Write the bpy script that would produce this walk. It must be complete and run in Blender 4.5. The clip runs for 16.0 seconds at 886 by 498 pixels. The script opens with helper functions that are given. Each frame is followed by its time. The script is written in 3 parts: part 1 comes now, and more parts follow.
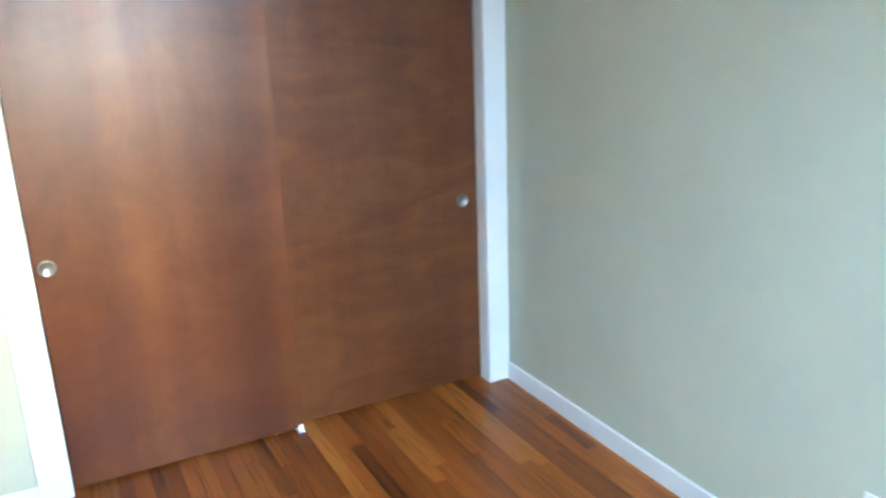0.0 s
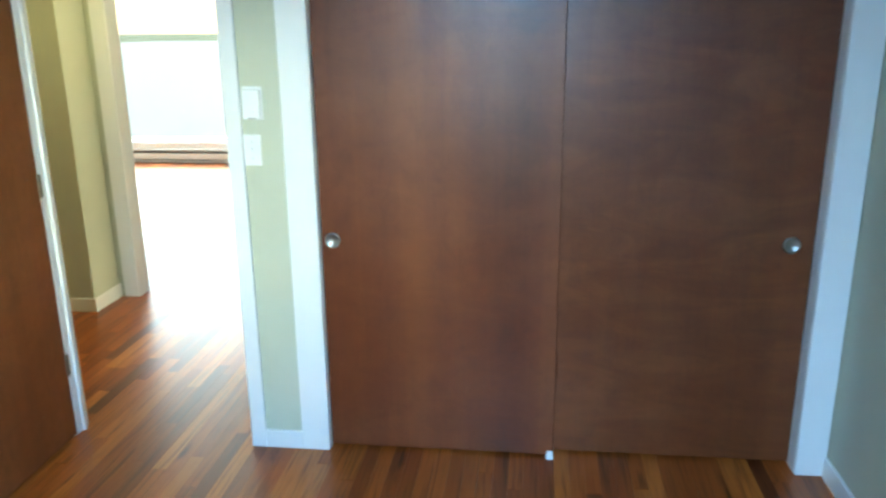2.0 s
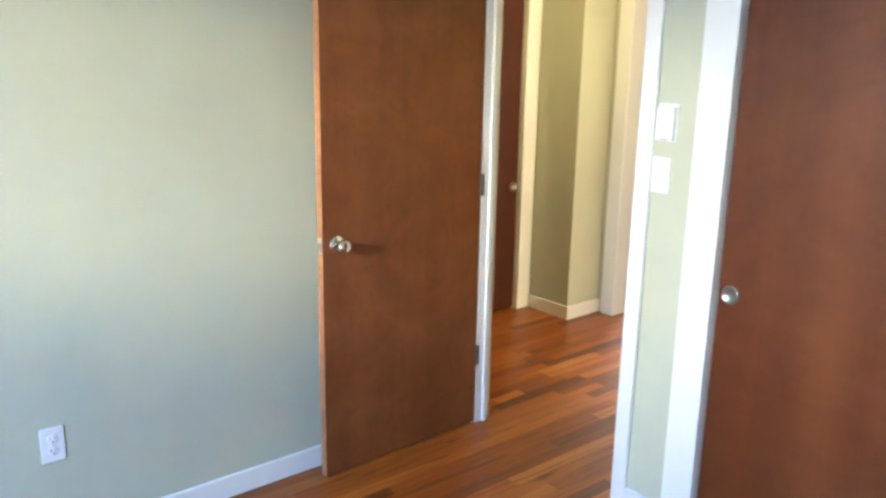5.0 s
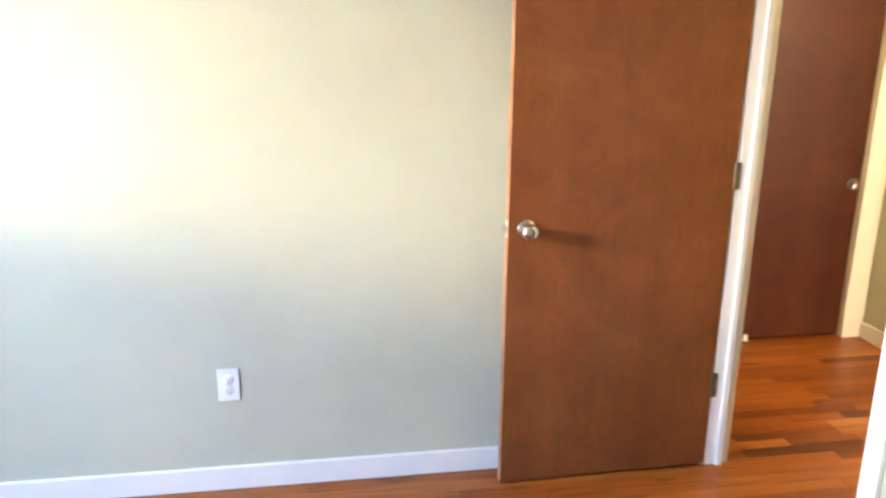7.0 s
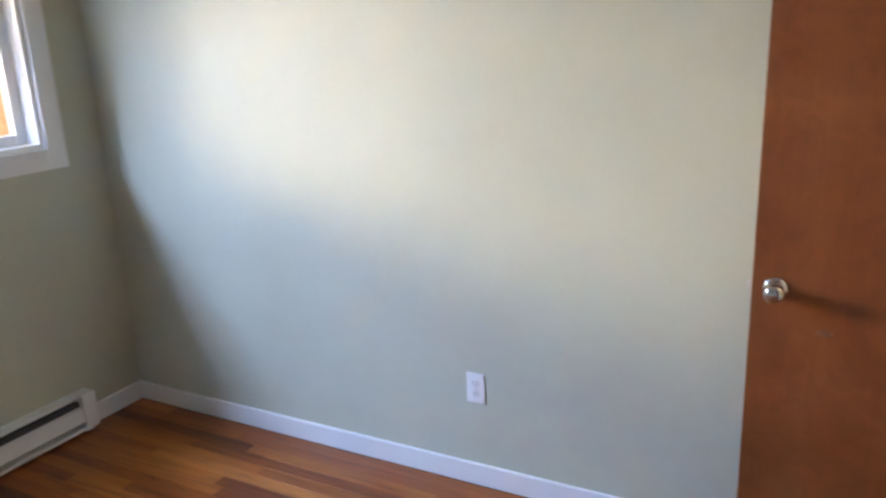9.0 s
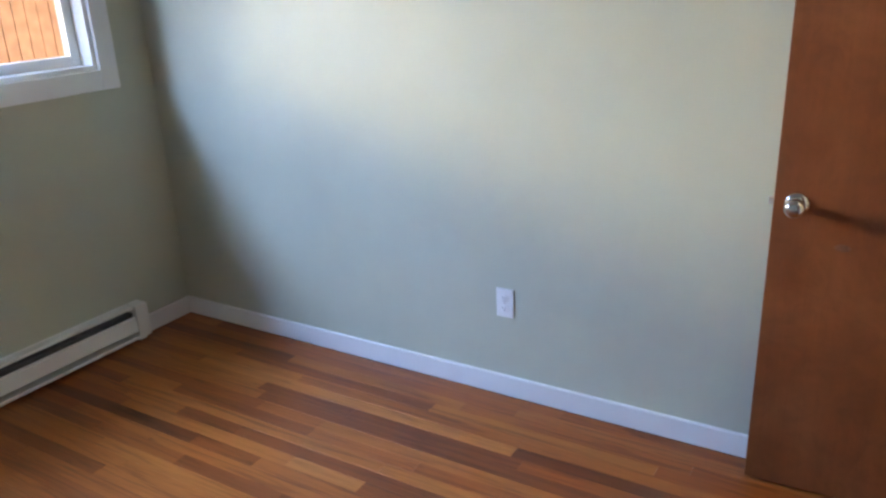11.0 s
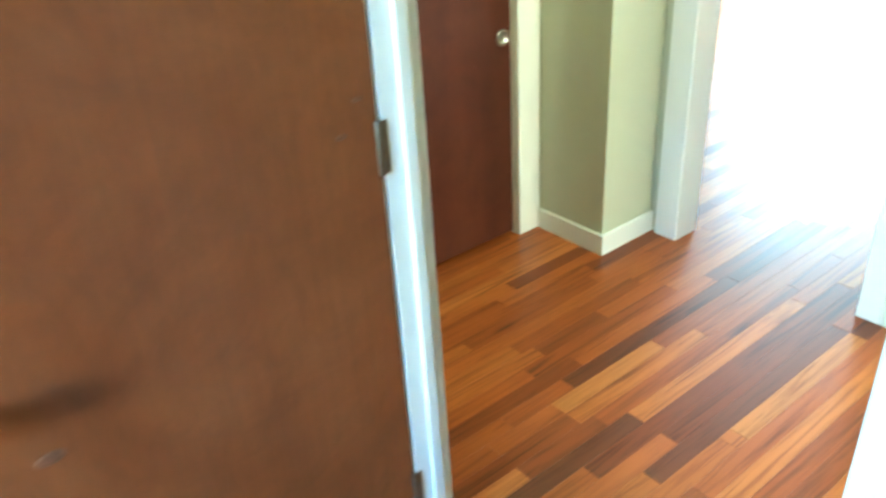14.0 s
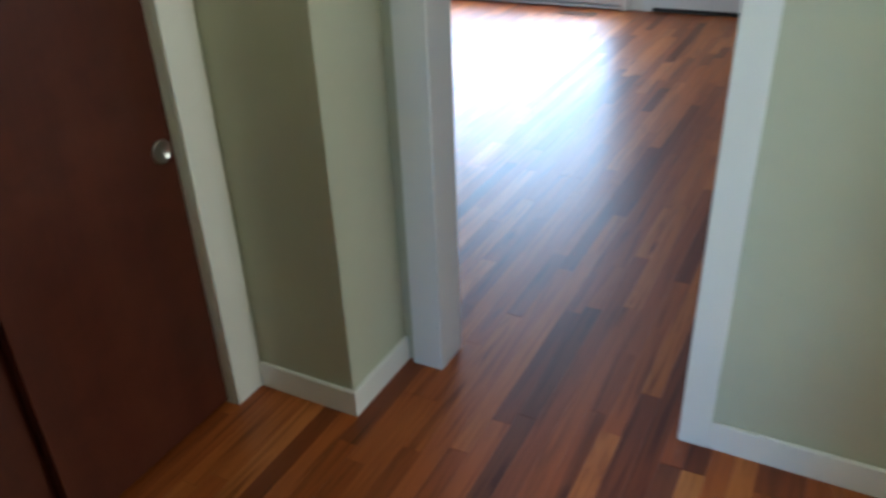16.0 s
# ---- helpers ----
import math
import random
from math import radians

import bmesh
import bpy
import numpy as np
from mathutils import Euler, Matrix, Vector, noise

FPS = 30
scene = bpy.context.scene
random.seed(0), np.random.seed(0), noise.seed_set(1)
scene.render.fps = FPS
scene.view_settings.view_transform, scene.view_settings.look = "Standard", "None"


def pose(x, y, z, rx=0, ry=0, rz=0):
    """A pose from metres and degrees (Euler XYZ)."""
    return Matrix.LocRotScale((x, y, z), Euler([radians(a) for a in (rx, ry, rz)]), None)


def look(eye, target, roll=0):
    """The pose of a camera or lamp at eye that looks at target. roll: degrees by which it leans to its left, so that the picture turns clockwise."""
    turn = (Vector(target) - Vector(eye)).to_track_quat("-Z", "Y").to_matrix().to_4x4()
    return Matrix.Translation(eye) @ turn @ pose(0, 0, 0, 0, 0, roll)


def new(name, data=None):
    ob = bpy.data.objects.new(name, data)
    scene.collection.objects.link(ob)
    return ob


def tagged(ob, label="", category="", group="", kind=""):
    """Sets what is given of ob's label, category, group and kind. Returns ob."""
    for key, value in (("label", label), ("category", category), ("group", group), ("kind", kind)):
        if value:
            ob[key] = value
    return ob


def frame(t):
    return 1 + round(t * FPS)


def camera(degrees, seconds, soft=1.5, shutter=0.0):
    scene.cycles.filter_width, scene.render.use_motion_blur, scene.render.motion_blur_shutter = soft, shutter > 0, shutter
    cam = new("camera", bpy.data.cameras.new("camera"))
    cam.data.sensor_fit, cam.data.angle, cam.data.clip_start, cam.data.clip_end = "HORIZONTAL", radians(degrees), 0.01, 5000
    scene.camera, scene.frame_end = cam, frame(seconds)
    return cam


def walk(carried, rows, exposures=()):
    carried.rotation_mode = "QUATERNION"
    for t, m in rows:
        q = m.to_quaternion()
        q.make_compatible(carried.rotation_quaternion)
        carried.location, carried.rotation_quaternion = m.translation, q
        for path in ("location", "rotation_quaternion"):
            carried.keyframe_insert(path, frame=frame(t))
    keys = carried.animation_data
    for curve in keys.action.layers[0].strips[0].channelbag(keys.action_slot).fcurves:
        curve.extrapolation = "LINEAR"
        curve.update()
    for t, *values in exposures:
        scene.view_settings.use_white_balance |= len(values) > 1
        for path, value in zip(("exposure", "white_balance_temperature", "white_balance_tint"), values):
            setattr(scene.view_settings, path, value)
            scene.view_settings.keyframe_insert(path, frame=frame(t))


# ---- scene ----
cam = camera(59.3, 16.0, 2.5, 0.4)
PATH = [
    (0, (1.275, -2.888, 1.634), (2.152, -1.180, 1.074), -2.1),
    (0.5, (1.484, -2.754, 1.601), (2.097, -0.929, 1.059), -0.4),
    (1, (1.634, -2.684, 1.600), (1.971, -0.792, 1.044), -1.3),
    (1.5, (1.916, -2.719, 1.624), (1.875, -0.798, 1.070), 0.5),
    (2, (1.980, -2.727, 1.635), (1.750, -0.819, 1.084), -0.6),
    (2.5, (2.087, -2.689, 1.621), (1.625, -0.829, 1.048), 1.1),
    (3, (2.252, -2.605, 1.613), (1.545, -0.819, 1.057), 0.4),
    (3.5, (2.408, -2.523, 1.608), (1.423, -0.872, 1.058), 1.1),
    (4, (2.462, -2.459, 1.603), (1.291, -0.921, 1.091), -0.5),
    (4.5, (2.483, -2.315, 1.600), (1.113, -0.952, 1.085), -0.0),
    (4.7, (2.462, -2.247, 1.554), (1.042, -0.926, 1.068), 0.4),
    (6.8, (2.415, -1.410, 1.548), (0.538, -1.023, 0.977), 1.4),
    (7, (2.425, -1.350, 1.507), (0.524, -1.040, 0.968), 0.6),
    (7.5, (2.504, -1.162, 1.459), (0.569, -1.154, 0.954), 0.4),
    (8, (2.574, -0.976, 1.460), (0.647, -1.218, 0.985), 0.8),
    (8.5, (2.227, -0.535, 1.597), (0.478, -1.315, 1.022), -1.8),
    (9, (2.245, -0.541, 1.615), (0.559, -1.466, 1.064), -2.5),
    (9.2, (2.265, -0.527, 1.624), (0.618, -1.519, 1.075), -2.3),
    (11.3, (2.352, -0.460, 1.515), (0.754, -1.445, 0.826), -2.6),
    (11.5, (2.305, -0.491, 1.465), (0.621, -1.357, 0.819), -3.0),
    (12, (2.173, -0.728, 1.439), (0.344, -1.043, 0.694), -1.6),
    (12.5, (1.806, -0.702, 1.473), (-0.003, -0.787, 0.625), -5.4),
    (13, (1.476, -0.734, 1.496), (-0.241, -0.372, 0.536), -4.0),
    (13.5, (1.240, -0.749, 1.526), (-0.294, 0.085, 0.552), -4.7),
    (14, (1.062, -0.622, 1.516), (-0.330, 0.428, 0.533), -3.8),
    (14.5, (0.866, -0.459, 1.530), (-0.304, 0.857, 0.581), -2.3),
    (15, (0.674, -0.342, 1.543), (-0.112, 1.239, 0.603), -1.9),
    (15.5, (0.496, -0.189, 1.518), (-0.096, 1.480, 0.589), 0.5),
    (16, (0.425, 0.033, 1.475), (-0.410, 1.567, 0.502), -2.4),
]
EXPOSURE = [(0.0, 1.95, 7200, 0), (0.5, 2.25, 7200, -2), (1.0, 1.85, 7000, -4), (1.5, 1.4, 6300, -8), (2.0, 1.1, 6000, -11), (2.5, 0.9, 5500, -13), (3.0, 0.9, 5200, -14), (3.5, 1.0, 5200, -12), (4.0, 1.0, 5400, -6), (4.5, 1.15, 6000, 1), (7.0, 1.8, 7500, 17), (7.5, 1.65, 7300, 17), (8.0, 1.45, 7100, 16), (9.0, 1.02, 6700, 20), (11.5, 0.85, 6300, 16), (12.5, 1.25, 7000, 16), (13.0, 2.3, 7100, 11), (13.5, 2.45, 6000, -3), (14.0, 1.8, 4850, -18), (14.5, 0.8, 4900, -13), (15.0, 0.35, 4800, -3), (15.5, 0.15, 4700, 0), (16.0, -0.1, 4650, 1)]
walk(cam, [(t, look(eye, target, roll)) for t, eye, target, roll in PATH], EXPOSURE)


# ---- world, sun, window light and added lamps ----
world = bpy.data.worlds.new("daylight")
scene.world = world
world.use_nodes = True
wn = world.node_tree.nodes
sky = wn.new("ShaderNodeTexSky")
sky.sky_type = "NISHITA"
sky.sun_disc = False
SUN_EL, SUN_AZ = 30.0, -7.0          # azimuth from +y towards +x
sky.sun_elevation = radians(SUN_EL)
sky.sun_rotation = radians(SUN_AZ)
wn["Background"].inputs["Strength"].default_value = 0.15
world.node_tree.links.new(sky.outputs["Color"], wn["Background"].inputs["Color"])

sun_data = bpy.data.lights.new("sun", "SUN")
sun_data.energy, sun_data.angle, sun_data.color = 4.2, radians(0.6), (1.0, 0.95, 0.86)
sun = new("sun", sun_data)
sun_dir = Vector((math.sin(radians(SUN_AZ)) * math.cos(radians(SUN_EL)),
                  math.cos(radians(SUN_AZ)) * math.cos(radians(SUN_EL)), math.sin(radians(SUN_EL))))
sun.matrix_world = look(sun_dir * 30, (0, 0, 0))


def daylight_lamp(name, eye, target, w, h, watts, colour):
    """An added area lamp that stands in for daylight coming into a room."""
    d = bpy.data.lights.new(name, "AREA")
    d.shape, d.size, d.size_y, d.energy, d.color = "RECTANGLE", w, h, watts, colour
    ob = new(name, d)
    ob.matrix_world = look(eye, target)
    return ob


SKY_SOUTH = daylight_lamp("window_light_sky", (1.75, -3.86, 1.98), (1.69, -3.86 + 0.74, 1.98 - 0.66), 1.05, 0.34, 47, (0.36, 0.57, 1.0))
SKY_SOUTH.data.spread = radians(126)
# added lamp out in the garden, standing in for light off the sunlit yard
YARD_SOUTH = daylight_lamp("yard_bounce_lamp", (2.0, -7.4, 2.24), (0.0, -1.55, 1.15), 1.5, 0.88, 19.0, (1.0, 0.89, 0.59))
YARD_SOUTH.data.spread = radians(46)
daylight_lamp("window_light_north", (-2.375, 6.70, 1.20), (-2.375, 2, 1.20), 1.90, 1.85, 98, (0.86, 0.93, 1.0))
# added lamp in the unseen part of the red-floored room, brightens the hall
daylight_lamp("added_light_bath", (2.75, 1.7, 1.7), (1.0, 1.2, 0.8), 0.7, 0.7, 46, (1.0, 0.86, 0.62))
hall_bulb = bpy.data.lights.new("hall_bulb", "POINT")
hall_bulb.energy, hall_bulb.color, hall_bulb.shadow_soft_size = 10.5, (1.0, 0.79, 0.38), 0.09
new("hall_bulb", hall_bulb).location = (0.05, 0.80, 2.20)


# ---- materials ----
def base_material(name, rough=0.5, metal=0.0, spec=0.5):
    m = bpy.data.materials.new(name)
    m.use_nodes = True
    n = m.node_tree.nodes
    b = n["Principled BSDF"]
    b.inputs["Roughness"].default_value = rough
    b.inputs["Metallic"].default_value = metal
    b.inputs["Specular IOR Level"].default_value = spec
    return m, n, m.node_tree.links, b


def coords(n, l, scale=(1, 1, 1), world_space=True):
    if world_space:
        src = n.new("ShaderNodeNewGeometry").outputs["Position"]
    else:
        src = n.new("ShaderNodeTexCoord").outputs["Object"]
    mp = n.new("ShaderNodeMapping")
    mp.inputs["Scale"].default_value = scale
    l.new(src, mp.inputs["Vector"])
    return mp.outputs["Vector"]


def noise_tex(n, l, vec, scale, detail=3.0, rough=0.55, distort=0.0):
    t = n.new("ShaderNodeTexNoise")
    t.inputs["Scale"].default_value, t.inputs["Detail"].default_value = scale, detail
    t.inputs["Roughness"].default_value, t.inputs["Distortion"].default_value = rough, distort
    l.new(vec, t.inputs["Vector"])
    return t.outputs["Fac"]


def ramp(n, l, fac, stops):
    r = n.new("ShaderNodeValToRGB")
    e = r.color_ramp.elements
    while len(e) < len(stops):
        e.new(0.5)
    for el, (p, c) in zip(e, stops):
        el.position, el.color = p, (*c, 1)
    l.new(fac, r.inputs["Fac"])
    return r.outputs["Color"]


def mix(n, l, a, b, fac, kind="MIX"):
    m = n.new("ShaderNodeMix")
    m.data_type, m.blend_type = "RGBA", kind
    for sock, val in ((m.inputs[0], fac), (m.inputs[6], a), (m.inputs[7], b)):
        if isinstance(val, bpy.types.NodeSocket):
            l.new(val, sock)
        elif isinstance(val, tuple):
            sock.default_value = (*val, 1)
        else:
            sock.default_value = val
    return m.outputs[2]


def bump(n, l, b, height, strength, dist=0.002):
    u = n.new("ShaderNodeBump")
    u.inputs["Strength"].default_value, u.inputs["Distance"].default_value = strength, dist
    l.new(height, u.inputs["Height"])
    l.new(u.outputs["Normal"], b.inputs["Normal"])


def paint(name, colour, rough, blot=0.06, orange_peel=0.25, scale=160):
    """Rolled or brushed paint: faint blotches, fine roller relief, uneven sheen."""
    m, n, l, b = base_material(name, rough)
    v = coords(n, l)
    big = noise_tex(n, l, v, 1.7, 4)
    lo = tuple(c * (1 - blot) for c in colour)
    hi = tuple(min(1, c * (1 + blot)) for c in colour)
    l.new(ramp(n, l, big, [(0.3, lo), (0.7, hi)]), b.inputs["Base Color"])
    fine = noise_tex(n, l, v, scale, 2)
    bump(n, l, b, fine, orange_peel, 0.0012)
    r = n.new("ShaderNodeMapRange")
    r.inputs["To Min"].default_value, r.inputs["To Max"].default_value = rough - 0.06, rough + 0.08
    l.new(noise_tex(n, l, v, 5, 3), r.inputs["Value"])
    l.new(r.outputs["Result"], b.inputs["Roughness"])
    return m


def veneer(name, dark, mid, light, rough=0.33, across=1.4, figure=0.4):
    """Stained rotary-cut plywood: broad vertical panels of tone, cloudy figure (across: how flat it lies), fine grain, a brushed clear coat."""
    m, n, l, b = base_material(name, rough, 0.0, 0.38)
    v1 = coords(n, l, (5.5, 5.5, 0.22), False)
    v2 = coords(n, l, (60, 60, 1.6), False)
    v3 = coords(n, l, (0.9, 0.9, across), False)
    v4 = coords(n, l, (8, 8, 15), False)
    bands = noise_tex(n, l, v1, 1.0, 2, 0.45, 0.15)
    grain = noise_tex(n, l, v2, 1.4, 5, 0.7)
    cloud = noise_tex(n, l, v3, 2.4, 6, 0.62, 1.1)
    ripple = noise_tex(n, l, v4, 1.0, 4, 0.6, 0.8)
    c = ramp(n, l, bands, [(0.30, dark), (0.5, mid), (0.72, light)])
    c = mix(n, l, c, ramp(n, l, cloud, [(0.30, dark), (0.5, mid), (0.68, light)]), figure)
    c = mix(n, l, c, ramp(n, l, ripple, [(0.32, (0.72, 0.68, 0.66)), (0.6, (1, 1, 1))]), 0.30, "MULTIPLY")
    c = mix(n, l, c, ramp(n, l, grain, [(0.30, (0.66, 0.62, 0.60)), (0.60, (1, 1, 1))]), 0.25, "MULTIPLY")
    mottle = noise_tex(n, l, coords(n, l, (11, 11, 7), False), 1.0, 5, 0.66, 0.9)
    c = mix(n, l, c, ramp(n, l, mottle, [(0.32, (0.66, 0.60, 0.56)), (0.52, (1, 1, 1)), (0.72, (1.0, 0.97, 0.92))]), 0.42, "MULTIPLY")
    l.new(c, b.inputs["Base Color"])
    relief = mix(n, l, grain, ripple, 0.45)
    bump(n, l, b, relief, 0.16, 0.0012)
    r = n.new("ShaderNodeMapRange")
    r.inputs["From Min"].default_value, r.inputs["From Max"].default_value = 0.25, 0.75
    r.inputs["To Min"].default_value, r.inputs["To Max"].default_value = rough - 0.07, rough + 0.13
    streaks = noise_tex(n, l, coords(n, l, (16, 16, 0.7), False), 1.0, 4, 0.6, 0.4)
    l.new(mix(n, l, streaks, cloud, 0.4), r.inputs["Value"])
    l.new(r.outputs["Result"], b.inputs["Roughness"])
    return m


def strip_wood(name, stops, island, gain=1.0):
    """Oiled strip flooring: each strip its own tone, long grain along y, a semi-gloss finish."""
    m, n, l, b = base_material(name, 0.26, 0.0, 0.40)
    if island:
        rnd = n.new("ShaderNodeNewGeometry").outputs["Random Per Island"]
    else:
        rnd = n.new("ShaderNodeObjectInfo").outputs["Random"]
    tone = ramp(n, l, rnd, stops)
    geo = n.new("ShaderNodeNewGeometry").outputs["Position"]
    off = n.new("ShaderNodeVectorMath")
    off.operation = "MULTIPLY_ADD"
    comb = n.new("ShaderNodeCombineXYZ")
    for i in range(3):
        l.new(rnd, comb.inputs[i])
    l.new(comb.outputs["Vector"], off.inputs[0])
    off.inputs[1].default_value = (17.3, 31.7, 5.1)
    l.new(geo, off.inputs[2])
    mp = n.new("ShaderNodeMapping")
    mp.inputs["Scale"].default_value = (60, 3.2, 20)
    l.new(off.outputs["Vector"], mp.inputs["Vector"])
    mp2 = n.new("ShaderNodeMapping")
    mp2.inputs["Scale"].default_value = (34, 1.5, 5)
    l.new(off.outputs["Vector"], mp2.inputs["Vector"])
    grain = noise_tex(n, l, mp.outputs["Vector"], 1.0, 5, 0.65, 0.4)
    figure = noise_tex(n, l, mp2.outputs["Vector"], 1.0, 4, 0.6, 1.2)
    c = mix(n, l, tone, ramp(n, l, figure, [(0.30, (0.34, 0.25, 0.18)), (0.50, (1, 1, 1)), (0.8, (1.0, 0.95, 0.88))]), 0.8, "MULTIPLY")
    c = mix(n, l, c, ramp(n, l, grain, [(0.28, (0.5, 0.42, 0.36)), (0.55, (1, 1, 1))]), 0.55, "MULTIPLY")
    mp3 = n.new("ShaderNodeMapping")
    mp3.inputs["Scale"].default_value = (7.0, 1.9, 1.0)
    l.new(off.outputs["Vector"], mp3.inputs["Vector"])
    knots = n.new("ShaderNodeTexVoronoi")
    knots.inputs["Scale"].default_value = 1.0
    l.new(mp3.outputs["Vector"], knots.inputs["Vector"])
    ragged = mix(n, l, knots.outputs["Distance"], figure, 0.16)
    c = mix(n, l, c, ramp(n, l, ragged, [(0.10, (0.30, 0.20, 0.14)), (0.19, (1, 1, 1))]), 0.75, "MULTIPLY")
    l.new(c, b.inputs["Base Color"])
    bump(n, l, b, grain, 0.07, 0.0008)
    r = n.new("ShaderNodeMapRange")
    r.inputs["To Min"].default_value, r.inputs["To Max"].default_value = 0.24, 0.46
    l.new(figure, r.inputs["Value"])
    l.new(r.outputs["Result"], b.inputs["Roughness"])
    return m


def plain(name, colour, rough, metal=0.0, vary=0.08, scale=30):
    m, n, l, b = base_material(name, rough, metal)
    v = coords(n, l)
    f = noise_tex(n, l, v, scale, 4)
    l.new(ramp(n, l, f, [(0.3, tuple(c * (1 - vary) for c in colour)), (0.7, tuple(min(1, c * (1 + vary)) for c in colour))]), b.inputs["Base Color"])
    r = n.new("ShaderNodeMapRange")
    r.inputs["To Min"].default_value, r.inputs["To Max"].default_value = rough * 0.85, min(1, rough * 1.2)
    l.new(noise_tex(n, l, v, scale * 3, 3), r.inputs["Value"])
    l.new(r.outputs["Result"], b.inputs["Roughness"])
    return m


M_WALL = paint("sage_wall_paint", (0.50, 0.51, 0.39), 0.62)
# living-room walls kept pale to bounce more light onto the heater
M_LIVING = paint("pale_bounce_wall_paint", (0.78, 0.76, 0.69), 0.62)
M_CEIL = paint("ceiling_paint", (0.66, 0.65, 0.60), 0.8, 0.02)
M_TRIM = paint("white_trim_paint", (0.80, 0.80, 0.77), 0.36, 0.03, 0.10, 70)
M_DOOR = veneer("door_veneer", (0.138, 0.040, 0.012), (0.204, 0.062, 0.018), (0.268, 0.089, 0.027), 0.38, 1.1, 0.60)
M_CLOSET_A = veneer("closet_veneer_banded", (0.080, 0.019, 0.006), (0.124, 0.032, 0.009), (0.178, 0.052, 0.015), 0.35, 1.6, 0.35)
M_CLOSET_B = veneer("closet_veneer_figured", (0.080, 0.021, 0.006), (0.126, 0.036, 0.010), (0.182, 0.056, 0.016), 0.36, 3.4, 0.60)
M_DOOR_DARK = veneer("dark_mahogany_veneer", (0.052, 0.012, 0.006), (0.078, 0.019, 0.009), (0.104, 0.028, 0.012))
M_DENT = plain("chipped_veneer", (0.17, 0.065, 0.03), 0.55, 0, 0.3, 90)
M_EDGE = plain("door_edge_wood", (0.34, 0.15, 0.075), 0.5, 0, 0.2, 40)
FLOOR_STOPS = [(0.0, (0.110, 0.024, 0.005)), (0.10, (0.185, 0.044, 0.008)), (0.40, (0.270, 0.069, 0.011)), (0.70, (0.328, 0.091, 0.015)), (0.90, (0.380, 0.120, 0.021)), (1.0, (0.440, 0.152, 0.032))]
M_STRIP = strip_wood("floor_strip_wood", FLOOR_STOPS, False)
M_STRIPS = strip_wood("floor_strips_wood", FLOOR_STOPS, True)
M_STRIP_DARK = strip_wood("dark_floor_strip_wood", [(0.0, (0.105, 0.027, 0.007)), (1.0, (0.13, 0.034, 0.009))], False)
M_STRIP_PALE = strip_wood("pale_floor_strip_wood", [(0.0, (0.37, 0.130, 0.026)), (1.0, (0.43, 0.165, 0.038))], False)
M_SUBFLOOR = plain("floor_joint_dark", (0.05, 0.02, 0.008), 0.7)
M_CHROME = plain("polished_nickel", (0.72, 0.70, 0.66), 0.16, 1.0, 0.04, 60)
M_SATIN = plain("satin_nickel", (0.62, 0.60, 0.57), 0.34, 1.0, 0.06, 80)
M_PULL = plain("brushed_pull_metal", (0.33, 0.315, 0.29), 0.30, 1.0, 0.10, 90)
M_HINGE = plain("aged_brass_hinge", (0.20, 0.17, 0.13), 0.42, 1.0, 0.2, 120)
M_PLASTIC = plain("white_plastic", (0.84, 0.84, 0.82), 0.32, 0, 0.02, 20)
M_SLOT = plain("dark_slot", (0.02, 0.02, 0.02), 0.6)
M_HEATER = paint("white_enamel", (0.76, 0.75, 0.70), 0.35, 0.03, 0.05, 60)
M_FIN = plain("dull_aluminium_fin", (0.10, 0.10, 0.10), 0.5, 0.6)
M_VINYL = plain("white_vinyl", (0.82, 0.82, 0.80), 0.38, 0, 0.02, 15)
M_RED = plain("red_floor_tile", (0.52, 0.030, 0.012), 0.28, 0, 0.12, 6)
M_GROUT = plain("threshold_grout", (0.42, 0.34, 0.24), 0.8, 0, 0.15, 60)
M_CEDAR = plain("cedar_board", (0.50, 0.24, 0.11), 0.75, 0, 0.25, 9)
M_GRASS = plain("lawn", (0.10, 0.13, 0.035), 0.9, 0, 0.5, 4)
M_BARK = plain("bark", (0.10, 0.075, 0.055), 0.9, 0, 0.4, 14)
M_LEAF = plain("leaf", (0.055, 0.105, 0.030), 0.6, 0, 0.45, 2)
M_CONCRETE = plain("pale_concrete", (0.46, 0.45, 0.42), 0.85, 0, 0.12, 3)
M_STUCCO = plain("outer_wall", (0.45, 0.42, 0.36), 0.85, 0, 0.1, 12)
M_BRONZE = plain("bronze_register", (0.10, 0.055, 0.03), 0.45, 0.6)

M_GLASS = bpy.data.materials.new("window_glass")
M_GLASS.use_nodes = True
_b = M_GLASS.node_tree.nodes["Principled BSDF"]
_b.inputs["Transmission Weight"].default_value = 1.0
_b.inputs["Roughness"].default_value = 0.0
_b.inputs["IOR"].default_value = 1.45


# ---- mesh helpers ----
def bevelled(bm, width, segments=2):
    bmesh.ops.bevel(bm, geom=list(bm.edges), offset=width, segments=segments, affect="EDGES", profile=0.5)
    return bm


def box(x0, x1, y0, y1, z0, z1, bev=0.0, bm=None):
    fresh = bmesh.new()
    bmesh.ops.create_cube(fresh, size=1.0)
    for v in fresh.verts:
        v.co = Vector(((x0 + x1) / 2 + v.co.x * (x1 - x0), (y0 + y1) / 2 + v.co.y * (y1 - y0), (z0 + z1) / 2 + v.co.z * (z1 - z0)))
    if bev:
        bevelled(fresh, bev)
    if bm is None:
        return fresh
    tmp = bpy.data.meshes.new("tmp")
    fresh.to_mesh(tmp)
    fresh.free()
    bm.from_mesh(tmp)
    bpy.data.meshes.remove(tmp)
    return bm


